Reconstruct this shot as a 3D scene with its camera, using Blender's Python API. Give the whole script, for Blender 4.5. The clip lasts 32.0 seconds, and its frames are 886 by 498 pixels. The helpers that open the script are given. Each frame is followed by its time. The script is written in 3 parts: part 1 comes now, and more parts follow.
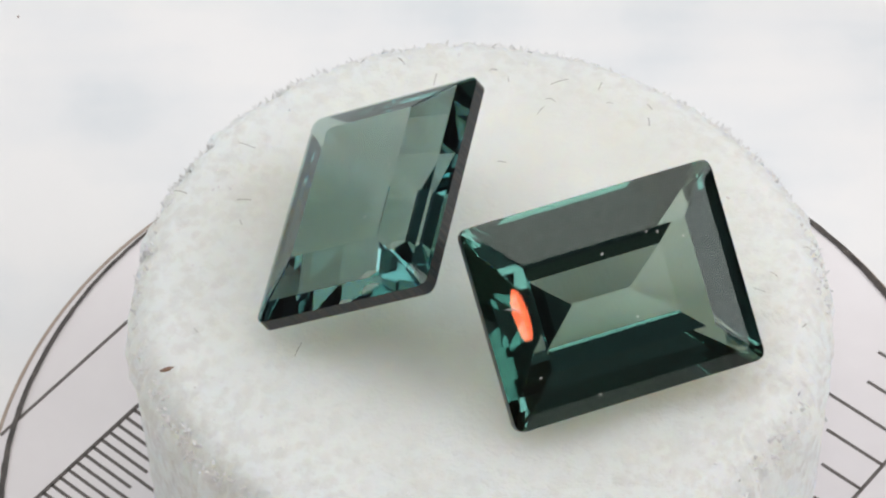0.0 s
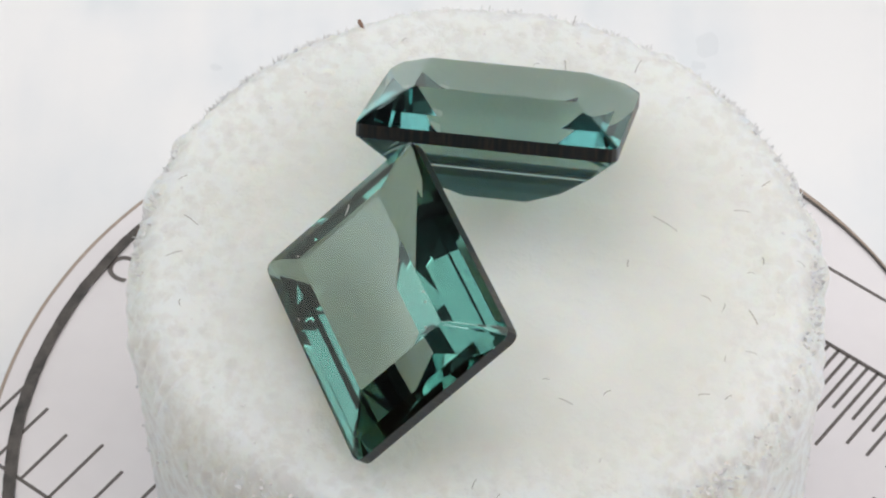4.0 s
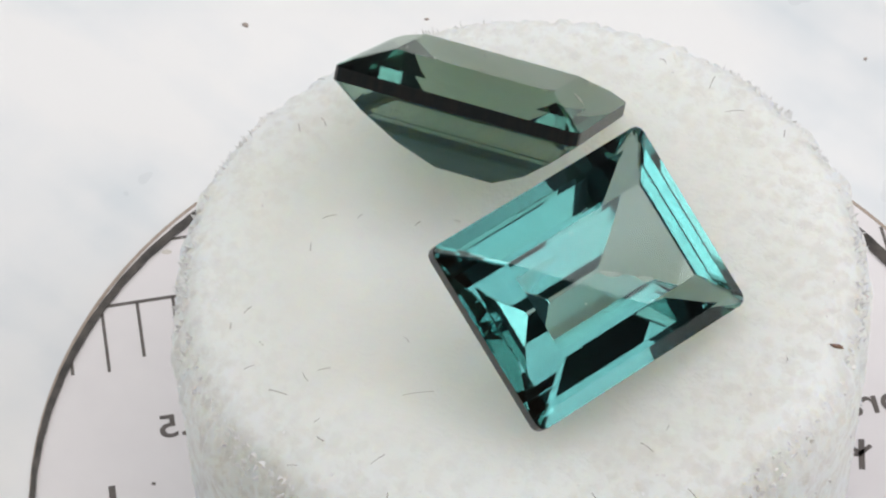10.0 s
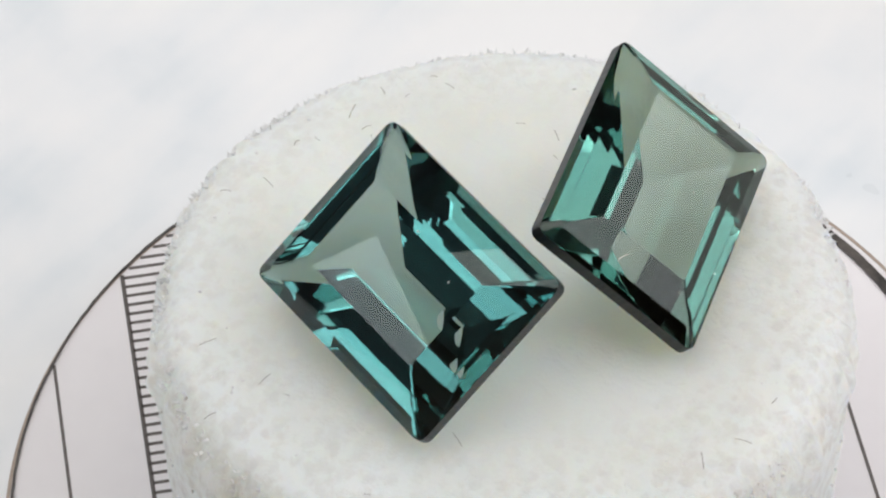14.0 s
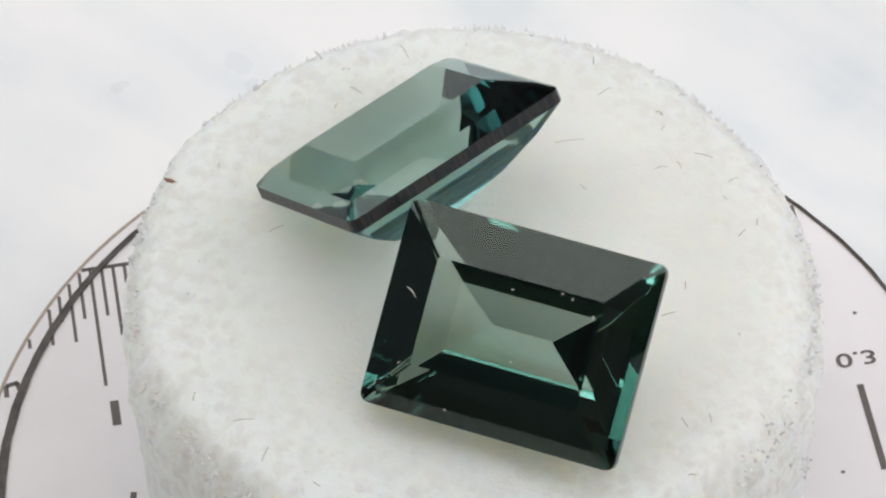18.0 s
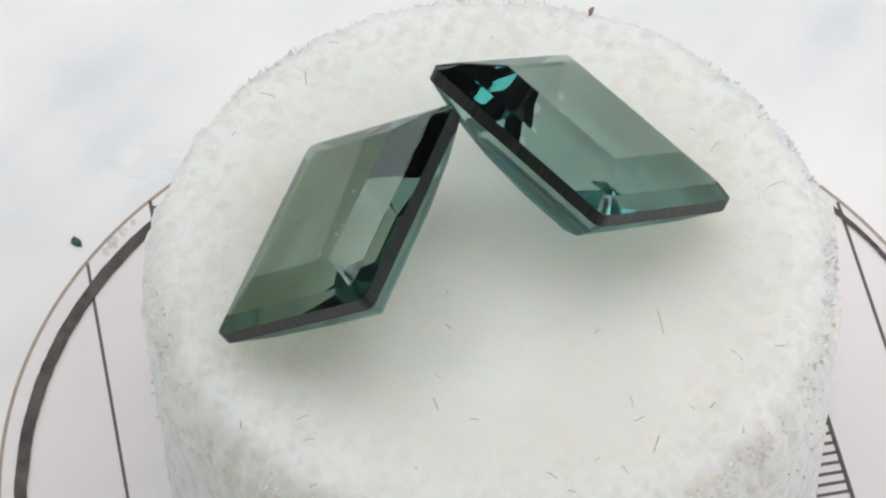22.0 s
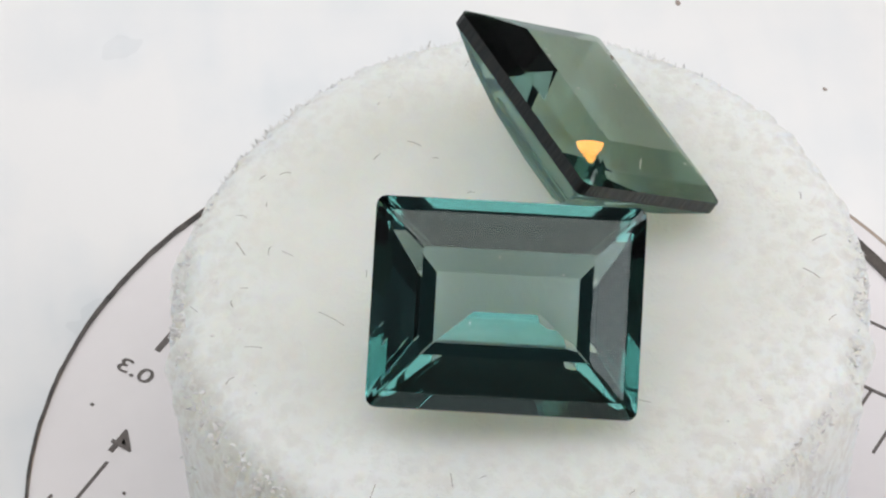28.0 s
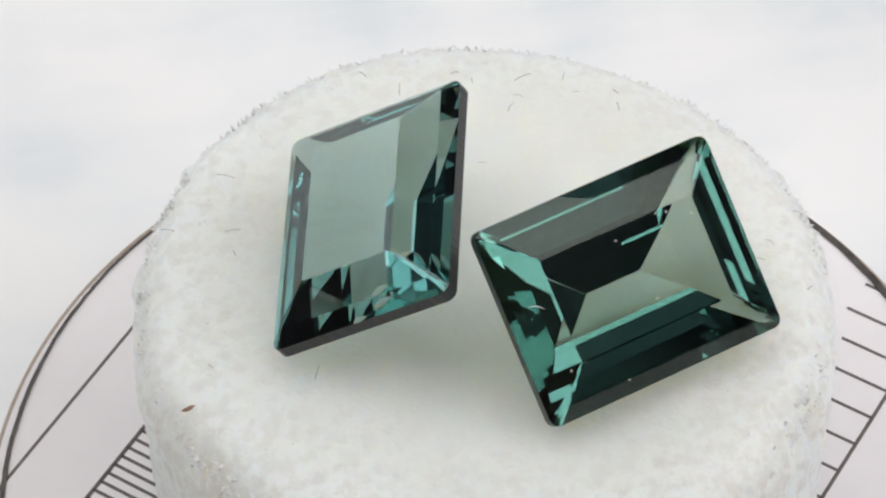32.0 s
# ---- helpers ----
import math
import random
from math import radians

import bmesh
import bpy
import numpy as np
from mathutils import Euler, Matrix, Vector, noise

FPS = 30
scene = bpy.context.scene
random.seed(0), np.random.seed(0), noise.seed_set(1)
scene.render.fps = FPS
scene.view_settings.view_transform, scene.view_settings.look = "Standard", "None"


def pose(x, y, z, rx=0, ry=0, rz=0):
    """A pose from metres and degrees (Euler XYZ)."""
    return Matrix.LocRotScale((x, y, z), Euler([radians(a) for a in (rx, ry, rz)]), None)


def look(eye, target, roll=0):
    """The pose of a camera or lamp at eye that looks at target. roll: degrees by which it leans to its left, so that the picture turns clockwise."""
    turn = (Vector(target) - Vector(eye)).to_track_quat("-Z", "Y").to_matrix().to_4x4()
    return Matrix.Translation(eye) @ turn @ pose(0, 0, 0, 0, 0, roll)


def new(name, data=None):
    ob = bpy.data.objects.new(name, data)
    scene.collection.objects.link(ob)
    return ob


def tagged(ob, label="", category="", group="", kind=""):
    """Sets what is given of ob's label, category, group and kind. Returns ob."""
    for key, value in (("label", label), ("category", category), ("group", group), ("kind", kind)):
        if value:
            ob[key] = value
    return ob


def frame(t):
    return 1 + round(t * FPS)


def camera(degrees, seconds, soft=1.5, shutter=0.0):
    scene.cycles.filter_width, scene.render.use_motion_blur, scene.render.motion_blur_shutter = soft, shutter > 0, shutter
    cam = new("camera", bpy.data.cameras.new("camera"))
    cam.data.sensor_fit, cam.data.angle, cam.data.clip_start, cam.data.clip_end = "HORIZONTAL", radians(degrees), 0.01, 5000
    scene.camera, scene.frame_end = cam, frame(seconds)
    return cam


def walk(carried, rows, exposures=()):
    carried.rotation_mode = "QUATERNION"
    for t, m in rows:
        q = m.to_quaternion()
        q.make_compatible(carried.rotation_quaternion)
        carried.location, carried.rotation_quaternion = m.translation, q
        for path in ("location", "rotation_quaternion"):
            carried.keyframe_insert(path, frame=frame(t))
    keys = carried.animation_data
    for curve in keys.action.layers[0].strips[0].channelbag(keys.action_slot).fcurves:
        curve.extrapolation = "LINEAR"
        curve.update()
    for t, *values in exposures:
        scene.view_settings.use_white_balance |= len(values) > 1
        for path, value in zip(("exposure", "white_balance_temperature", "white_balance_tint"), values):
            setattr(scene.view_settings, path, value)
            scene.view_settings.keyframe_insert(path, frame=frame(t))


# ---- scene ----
# The plan is drawn in units of 1.077 mm (the printed millimetre marks set the scale).
U = 0.001077

# ---------------------------------------------------------------- camera
EYE = Vector((0.0, -75.0, 109.35)) * U
AHEAD = Vector((-0.01583, 0.62014, -0.78433))
cam = camera(14.87, 32.0, soft=2.2)
walk(cam, [(0.0, look(EYE, EYE + AHEAD * 0.13, -1.51)), (32.0, look(EYE, EYE + AHEAD * 0.13, -1.51))])

# ---------------------------------------------------------------- light
world = bpy.data.worlds.new("world")
scene.world = world
world.use_nodes = True
world.node_tree.nodes["Background"].inputs["Color"].default_value = (0.75, 0.85, 1.0, 1)
world.node_tree.nodes["Background"].inputs["Strength"].default_value = 0.6


def window_light(name, m, width, height, watts, colour):
    lamp = bpy.data.lights.new(name, "AREA")
    lamp.shape, lamp.size, lamp.size_y = "RECTANGLE", width, height
    lamp.energy, lamp.color = watts, colour
    ob = new(name, lamp)
    ob.matrix_world = m
    return ob


window_light("north_window_light", look((-0.62, 1.38, 0.75), (-0.62, 0, 0.75)), 0.8, 0.7, 3.9, (0.9, 0.96, 1.0))
window_light("west_window_light", look((-1.38, 0.85, 0.8), (0, 0.85, 0.8)), 1.0, 0.9, 6.0, (0.9, 0.96, 1.0))
window_light("east_window_light", look((1.38, -0.12, 0.97), (0, -0.12, 0.97)), 1.84, 1.05, 16.2, (0.97, 0.96, 1.0))
window_light("ceiling_light", look((-0.1, 0.22, 1.5), (-0.1, 0.22, 0)), 1.9, 1.15, 14.8, (1.0, 0.97, 0.94))
window_light("east_lamp", look((0.93, 0.0, 1.03), (0, 0, 0)), 0.34, 0.46, 1.25, (0.97, 0.99, 1.0))
# three slim strip lights high on the west side
for x, y, z in ((-0.85, -0.05, 1.30), (-1.30, -0.28, 1.21), (-1.38, 0.12, 0.82)):
    window_light("strip_light", look((x, y, z), (0, 0, 0)), 0.6, 0.13, 0.72, (0.92, 0.97, 1.0))
scene.view_settings.exposure = 0.05


# ---------------------------------------------------------------- materials
def material(name):
    m = bpy.data.materials.new(name)
    m.use_nodes = True
    t = m.node_tree
    return m, t, t.nodes["Principled BSDF"]


def add(t, kind, **values):
    n = t.nodes.new(kind)
    for key, value in values.items():
        n.inputs[key].default_value = value
    return n


def coords(t, scale):
    """Object coordinates in plan units, scaled."""
    c = t.nodes.new("ShaderNodeTexCoord")
    m = t.nodes.new("ShaderNodeMapping")
    m.inputs["Scale"].default_value = (scale / U, scale / U, scale / U)
    t.links.new(c.outputs["Object"], m.inputs["Vector"])
    return m.outputs["Vector"]


def ramp(t, source, stops):
    r = t.nodes.new("ShaderNodeValToRGB")
    e = r.color_ramp.elements
    e[0].position, e[0].color = stops[0][0], (*stops[0][1], 1)
    e[1].position, e[1].color = stops[1][0], (*stops[1][1], 1)
    for pos, col in stops[2:]:
        e.new(pos).color = (*col, 1)
    t.links.new(source, r.inputs["Fac"])
    return r.outputs["Color"]


def bump(t, bsdf, source, strength, distance):
    b = t.nodes.new("ShaderNodeBump")
    b.inputs["Strength"].default_value = strength
    b.inputs["Distance"].default_value = distance * U
    t.links.new(source, b.inputs["Height"])
    t.links.new(b.outputs["Normal"], bsdf.inputs["Normal"])
    return b


def mottled(name, a, b, scale, rough, bumpiness=0.1, depth=0.05, fine=6.0, metal=0.0):
    """A paint or card with two scales of variation between the colours a and b."""
    m, t, p = material(name)
    v = coords(t, scale)
    big = add(t, "ShaderNodeTexNoise", Scale=1.0, Detail=4.0)
    small = add(t, "ShaderNodeTexNoise", Scale=fine, Detail=6.0)
    t.links.new(v, big.inputs["Vector"])
    t.links.new(v, small.inputs["Vector"])
    mix = add(t, "ShaderNodeMath")
    mix.operation = "MULTIPLY_ADD"
    t.links.new(small.outputs["Fac"], mix.inputs[0])
    mix.inputs[1].default_value = 0.35
    t.links.new(big.outputs["Fac"], mix.inputs[2])
    t.links.new(ramp(t, mix.outputs[0], [(0.45, a), (0.9, b)]), p.inputs["Base Color"])
    p.inputs["Roughness"].default_value = rough
    p.inputs["Metallic"].default_value = metal
    bump(t, p, small.outputs["Fac"], bumpiness, depth)
    return m


def top_material(name, tint):
    """The polished facets of the crown: clear stone with colourless gloss."""
    m = bpy.data.materials.new(name)
    m.use_nodes = True
    t = m.node_tree
    t.nodes.remove(t.nodes["Principled BSDF"])
    g = add(t, "ShaderNodeBsdfGlass", Color=(*tint, 1), Roughness=0.0, IOR=1.63)
    t.links.new(g.outputs[0], t.nodes["Material Output"].inputs["Surface"])
    return m


def pavilion_material(name, clear, deep, other):
    """The facets below: light that crosses them has a short way through the stone, light that they throw back a long one."""
    m = bpy.data.materials.new(name)
    m.use_nodes = True
    t = m.node_tree
    t.nodes.remove(t.nodes["Principled BSDF"])
    inner = add(t, "ShaderNodeBsdfRefraction", Color=(*clear, 1), Roughness=0.0, IOR=1.63)
    gloss = add(t, "ShaderNodeBsdfAnisotropic", Roughness=0.0)
    gloss.distribution = "GGX"
    n = add(t, "ShaderNodeTexNoise", Scale=0.25, Detail=2.0)
    t.links.new(coords(t, 1.0), n.inputs["Vector"])
    t.links.new(ramp(t, n.outputs["Fac"], [(0.3, deep), (0.7, other)]), gloss.inputs["Color"])
    mix = t.nodes.new("ShaderNodeMixShader")
    t.links.new(add(t, "ShaderNodeFresnel", IOR=1.63).outputs[0], mix.inputs[0])
    t.links.new(inner.outputs[0], mix.inputs[1])
    t.links.new(gloss.outputs[0], mix.inputs[2])
    t.links.new(mix.outputs[0], t.nodes["Material Output"].inputs["Surface"])
    return m


def girdle_material(name, dark, worn):
    """The ground, unpolished band round the stone, with fine upright scratches."""
    m, t, p = material(name)
    turn = t.nodes.new("ShaderNodeMapping")
    turn.inputs["Scale"].default_value = (6.0, 6.0, 0.6)
    t.links.new(coords(t, 1.0), turn.inputs["Vector"])
    n = add(t, "ShaderNodeTexNoise", Scale=1.0, Detail=5.0)
    t.links.new(turn.outputs["Vector"], n.inputs["Vector"])
    t.links.new(ramp(t, n.outputs["Fac"], [(0.45, dark), (0.72, worn)]), p.inputs["Base Color"])
    p.inputs["Roughness"].default_value = 0.35
    bump(t, p, n.outputs["Fac"], 0.35, 0.1)
    return m


def foam_material():
    """Pale cellular foam: roundish darker cells in a whiter web, stronger away from the smooth cut top."""
    m, t, p = material("foam")
    v = coords(t, 1.0)
    # cells of uneven shape
    warp = add(t, "ShaderNodeTexNoise", Scale=1.2, Detail=2.0)
    t.links.new(v, warp.inputs["Vector"])
    shift = t.nodes.new("ShaderNodeVectorMath")
    shift.operation = "MULTIPLY_ADD"
    t.links.new(warp.outputs["Color"], shift.inputs[0])
    shift.inputs[1].default_value = (0.7, 0.7, 0.7)
    t.links.new(v, shift.inputs[2])
    cell = add(t, "ShaderNodeTexVoronoi", Scale=2.0)
    t.links.new(shift.outputs[0], cell.inputs["Vector"])
    fine = add(t, "ShaderNodeTexNoise", Scale=5.0, Detail=6.0)
    wide = add(t, "ShaderNodeTexNoise", Scale=0.22, Detail=3.0)
    patch = add(t, "ShaderNodeTexNoise", Scale=0.42, Detail=3.0)
    for n in (fine, wide, patch):
        t.links.new(v, n.inputs["Vector"])
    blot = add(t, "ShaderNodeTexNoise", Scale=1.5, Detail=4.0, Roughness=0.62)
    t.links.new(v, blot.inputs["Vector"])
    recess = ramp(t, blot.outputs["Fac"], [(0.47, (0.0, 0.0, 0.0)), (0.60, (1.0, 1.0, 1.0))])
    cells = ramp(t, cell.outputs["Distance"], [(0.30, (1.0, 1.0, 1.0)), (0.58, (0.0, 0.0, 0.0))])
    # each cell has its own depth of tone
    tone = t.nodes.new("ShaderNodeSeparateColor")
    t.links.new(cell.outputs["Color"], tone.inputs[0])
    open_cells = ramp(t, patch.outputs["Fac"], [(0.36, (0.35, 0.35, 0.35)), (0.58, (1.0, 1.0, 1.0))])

    def times(x, y):
        k = t.nodes.new("ShaderNodeMath")
        k.operation = "MULTIPLY"
        t.links.new(x, k.inputs[0])
        t.links.new(y, k.inputs[1])
        return k.outputs[0]

    # the cut top is smoother towards its middle
    flat = t.nodes.new("ShaderNodeVectorMath")
    flat.operation = "MULTIPLY"
    flat.inputs[1].default_value = (1, 1, 0)
    t.links.new(v, flat.inputs[0])
    reach = t.nodes.new("ShaderNodeVectorMath")
    reach.operation = "LENGTH"
    t.links.new(flat.outputs[0], reach.inputs[0])
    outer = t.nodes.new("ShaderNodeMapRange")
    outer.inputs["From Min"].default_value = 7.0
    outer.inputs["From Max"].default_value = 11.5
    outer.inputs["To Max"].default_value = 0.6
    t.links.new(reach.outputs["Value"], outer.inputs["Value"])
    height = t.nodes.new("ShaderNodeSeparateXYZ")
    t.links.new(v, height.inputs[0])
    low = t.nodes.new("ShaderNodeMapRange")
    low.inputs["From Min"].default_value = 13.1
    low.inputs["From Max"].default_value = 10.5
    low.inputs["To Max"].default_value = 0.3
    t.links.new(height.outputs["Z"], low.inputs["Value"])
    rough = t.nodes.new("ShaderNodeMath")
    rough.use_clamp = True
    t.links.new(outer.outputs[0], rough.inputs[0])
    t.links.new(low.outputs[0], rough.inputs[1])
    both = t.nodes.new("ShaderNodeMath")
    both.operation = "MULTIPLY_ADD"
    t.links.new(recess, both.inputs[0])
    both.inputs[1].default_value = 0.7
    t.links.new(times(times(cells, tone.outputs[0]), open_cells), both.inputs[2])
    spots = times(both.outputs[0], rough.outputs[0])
    base = ramp(t, wide.outputs["Fac"], [(0.35, (0.735, 0.752, 0.712)), (0.65, (0.78, 0.80, 0.765))])
    # white web of cell walls, where the foam is rough
    web = t.nodes.new("ShaderNodeMath")
    web.operation = "SUBTRACT"
    web.use_clamp = True
    t.links.new(rough.outputs[0], web.inputs[0])
    t.links.new(spots, web.inputs[1])
    mix = t.nodes.new("ShaderNodeMix")
    mix.data_type = "RGBA"
    t.links.new(web.outputs[0], mix.inputs[0])
    t.links.new(base, mix.inputs[6])
    mix.inputs[7].default_value = (0.76, 0.805, 0.795, 1)
    # the darkness of the sunken pits is put into the colour
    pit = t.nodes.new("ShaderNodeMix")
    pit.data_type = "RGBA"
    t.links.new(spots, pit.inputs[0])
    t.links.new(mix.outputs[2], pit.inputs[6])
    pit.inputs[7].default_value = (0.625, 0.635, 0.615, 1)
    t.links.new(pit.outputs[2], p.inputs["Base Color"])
    p.inputs["Roughness"].default_value = 0.42
    p.inputs["Subsurface Weight"].default_value = 1.0
    p.inputs["Subsurface Radius"].default_value = (1.25, 1.05, 0.8)
    p.inputs["Subsurface Scale"].default_value = 6.0 * U
    h = add(t, "ShaderNodeMath")
    h.operation = "MULTIPLY_ADD"
    t.links.new(spots, h.inputs[0])
    h.inputs[1].default_value = -2.0
    t.links.new(fine.outputs["Fac"], h.inputs[2])
    bump(t, p, h.outputs[0], 0.22, 0.28)
    return m


def turntable_material():
    """Glossy white plastic; soft bluish reflection streaks and faint blotches are painted in."""
    m, t, p = material("turntable_white")
    c = t.nodes.new("ShaderNodeTexCoord")
    turn = t.nodes.new("ShaderNodeMapping")
    turn.inputs["Rotation"].default_value = (0, 0, 0.7)
    turn.inputs["Scale"].default_value = (0.035 / U, 0.22 / U, 0.1 / U)
    t.links.new(c.outputs["Object"], turn.inputs["Vector"])
    sheen_streak = add(t, "ShaderNodeTexNoise", Scale=1.0, Detail=3.0)
    t.links.new(turn.outputs["Vector"], sheen_streak.inputs["Vector"])
    blotch = add(t, "ShaderNodeTexNoise", Scale=0.11, Detail=4.0)
    t.links.new(coords(t, 1.0), blotch.inputs["Vector"])
    k = add(t, "ShaderNodeMath")
    k.operation = "MULTIPLY_ADD"
    t.links.new(sheen_streak.outputs["Fac"], k.inputs[0])
    k.inputs[1].default_value = 0.75
    t.links.new(blotch.outputs["Fac"], k.inputs[2])
    # the bluish end stands for window light mirrored in the gloss
    t.links.new(ramp(t, k.outputs[0], [(0.56, (0.66, 0.715, 0.75)), (0.80, (0.80, 0.815, 0.825)), (0.98, (0.85, 0.847, 0.842))]), p.inputs["Base Color"])
    t.links.new(ramp(t, blotch.outputs["Fac"], [(0.3, (0.25, 0.25, 0.25)), (0.7, (0.42, 0.42, 0.42))]), p.inputs["Roughness"])
    return m


def plain(name, colour, rough, metal=0.0):
    m, t, p = material(name)
    v = coords(t, 1.0)
    n = add(t, "ShaderNodeTexNoise", Scale=3.0, Detail=5.0)
    t.links.new(v, n.inputs["Vector"])
    dark = tuple(c * 0.8 for c in colour)
    t.links.new(ramp(t, n.outputs["Fac"], [(0.35, dark), (0.7, colour)]), p.inputs["Base Color"])
    p.inputs["Roughness"].default_value = rough
    p.inputs["Metallic"].default_value = metal
    return m


GREEN_GEM = (top_material("green_tourmaline_top", (0.665, 0.74, 0.695)), girdle_material("green_tourmaline_girdle", (0.008, 0.013, 0.014), (0.022, 0.02, 0.018)),
             pavilion_material("green_tourmaline_pavilion", (0.69, 0.77, 0.715), (0.365, 0.555, 0.545), (0.39, 0.56, 0.53)))
BLUE_GEM = (top_material("blue_green_tourmaline_top", (0.715, 0.805, 0.79)), girdle_material("blue_green_tourmaline_girdle", (0.009, 0.016, 0.018), (0.05, 0.036, 0.028)),
            pavilion_material("blue_green_tourmaline_pavilion", (0.765, 0.86, 0.835), (0.335, 0.545, 0.55), (0.365, 0.55, 0.535)))
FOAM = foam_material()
FLAKE = plain("foam_flake", (0.84, 0.845, 0.84), 0.75)
CARD = mottled("disc_card", (0.76, 0.73, 0.74), (0.81, 0.78, 0.79), 0.15, 0.5)
WHITE = turntable_material()
INK = plain("ink", (0.14, 0.122, 0.114), 0.6)
RING = mottled("ring_black", (0.022, 0.02, 0.019), (0.11, 0.095, 0.085), 1.1, 0.4, 0.3, 0.08)
EDGE = plain("disc_edge", (0.42, 0.34, 0.28), 0.5)
FIBRE = plain("fibre_grey", (0.3, 0.28, 0.255), 0.7)
BROWN = plain("brown_fleck", (0.26, 0.15, 0.1), 0.6)
SPECK = plain("speck_brown", (0.4, 0.33, 0.29), 0.7)
GREEN = plain("green_fleck", (0.03, 0.08, 0.06), 0.5)
ORANGE = plain("orange_fleck", (0.55, 0.25, 0.05), 0.5)
STAIN = mottled("stain", (0.52, 0.475, 0.42), (0.74, 0.71, 0.68), 2.2, 0.6)
LINT = plain("white_lint", (0.7, 0.7, 0.66), 0.7)

def bulb_material(name, colour, strength):
    m = bpy.data.materials.new(name)
    m.use_nodes = True
    t = m.node_tree
    e = add(t, "ShaderNodeEmission", Color=(*colour, 1), Strength=strength)
    t.links.new(e.outputs[0], t.nodes["Material Output"].inputs["Surface"])
    return m


RED_BULB = bulb_material("red_bulb_glow", (1.0, 0.13, 0.05), 32.0)
AMBER_BULB = bulb_material("amber_bulb_glow", (1.0, 0.33, 0.05), 26.0)
DARK_WALL = mottled("dark_wall", (0.15, 0.147, 0.16), (0.20, 0.195, 0.21), 0.004, 0.7)
BROWN_WALL = mottled("brown_wall", (0.215, 0.165, 0.135), (0.285, 0.22, 0.182), 0.004, 0.7)
PALE_BOUNCE = mottled("pale_bounce", (0.70, 0.695, 0.68), (0.78, 0.775, 0.76), 0.02, 0.5)
WOOD = mottled("table_wood", (0.16, 0.09, 0.05), (0.26, 0.16, 0.10), 0.02, 0.45)


# ---------------------------------------------------------------- building helpers
def mesh_of(name, verts, faces, mat, smooth=False):
    me = bpy.data.meshes.new(name)
    me.from_pydata([(x * U, y * U, z * U) for x, y, z in verts], [], faces)
    me.materials.append(mat)
    if smooth:
        me.polygons.foreach_set("use_smooth", [True] * len(me.polygons))
    me.update()
    return me


def part(name, me, parent, label=""):
    ob = new(name, me)
    ob.parent = parent
    return tagged(ob, label) if label else ob


def box(x0, y0, z0, x1, y1, z1):
    v = [(x, y, z) for z in (z0, z1) for x, y in ((x0, y0), (x1, y0), (x1, y1), (x0, y1))]
    f = [(3, 2, 1, 0), (4, 5, 6, 7), (0, 1, 5, 4), (1, 2, 6, 5), (2, 3, 7, 6), (3, 0, 4, 7)]
    return v, f


def lathe(profile, n, cx=0.0, cy=0.0):
    """Turn a profile of (radius, z) about a vertical axis; the ends with radius 0 close it."""
    verts, faces = [], []
    for r, z in profile:
        verts += [(cx + r * math.cos(2 * math.pi * i / n), cy + r * math.sin(2 * math.pi * i / n), z) for i in range(n)]
    for k in range(len(profile) - 1):
        for i in range(n):
            j = (i + 1) % n
            faces.append((k * n + i, k * n + j, (k + 1) * n + j, (k + 1) * n + i))
    faces.append(tuple(range(n))[::-1])
    faces.append(tuple(range((len(profile) - 1) * n, len(profile) * n)))
    return verts, faces


# ---------------------------------------------------------------- room and table
def room():
    def slab(name, a, b, mat):
        v, f = box(*[c / U for c in a], *[c / U for c in b])
        tagged(new(name, mesh_of(name, v, f, mat)), kind="structure")

    slab("floor", (-1.6, -1.6, -0.80), (1.6, 1.6, -0.76), WOOD)
    slab("ceiling", (-1.6, -1.6, 1.6), (1.6, 1.6, 1.64), DARK_WALL)
    slab("wall_south", (-1.6, -1.64, -0.76), (1.6, -1.5, 1.6), BROWN_WALL)
    slab("wall_north", (-1.6, 1.5, -0.76), (1.6, 1.64, 1.6), DARK_WALL)
    slab("wall_west", (-1.64, -1.5, -0.76), (-1.5, 1.5, 1.6), DARK_WALL)
    slab("wall_east", (1.5, -1.5, -0.76), (1.64, 1.5, 1.6), DARK_WALL)
    # unseen tabletop, made pale to throw light up onto the foam's side
    v, f = box(-0.6 / U, -0.35 / U, -0.035 / U, 0.6 / U, 0.35 / U, -6.3)
    table = new("table", mesh_of("tabletop", v, f, PALE_BOUNCE))
    tagged(table, "unseen table, pale to bounce light, with wooden legs under the white turntable", "table")
    for x in (-0.55, 0.55):
        for y in (-0.3, 0.3):
            v, f = box((x - 0.025) / U, (y - 0.025) / U, -0.76 / U, (x + 0.025) / U, (y + 0.025) / U, -0.035 / U)
            part("leg", mesh_of("leg", v, f, WOOD), table)


room()

SPUN = []


def spun(ob, m=None):
    """Note a thing that turns with the turntable; m is its pose at rest."""
    SPUN.append((ob, m if m is not None else Matrix.Identity(4)))
    return ob


# ---------------------------------------------------------------- turntable and printed disc
def turntable():
    table = new("turntable")
    v, f = lathe([(45, -2.0), (46, -1.8), (46, -1.2), (45.6, -0.7), (44.8, -0.5)], 96)
    part("plate", mesh_of("plate", v, f, WHITE), table)
    v, f = lathe([(38, -6.2), (40, -5.9), (40, -2.01)], 96)
    part("base", mesh_of("base", v, f, WHITE), table)
    spun(tagged(table, "round white glossy turntable that slowly turns", "turntable"))


turntable()

E1, E2 = Vector((0.645, 0.764)), Vector((0.764, -0.645))
DISC = Vector((-0.69, -0.84))
DISC_R = 19.34


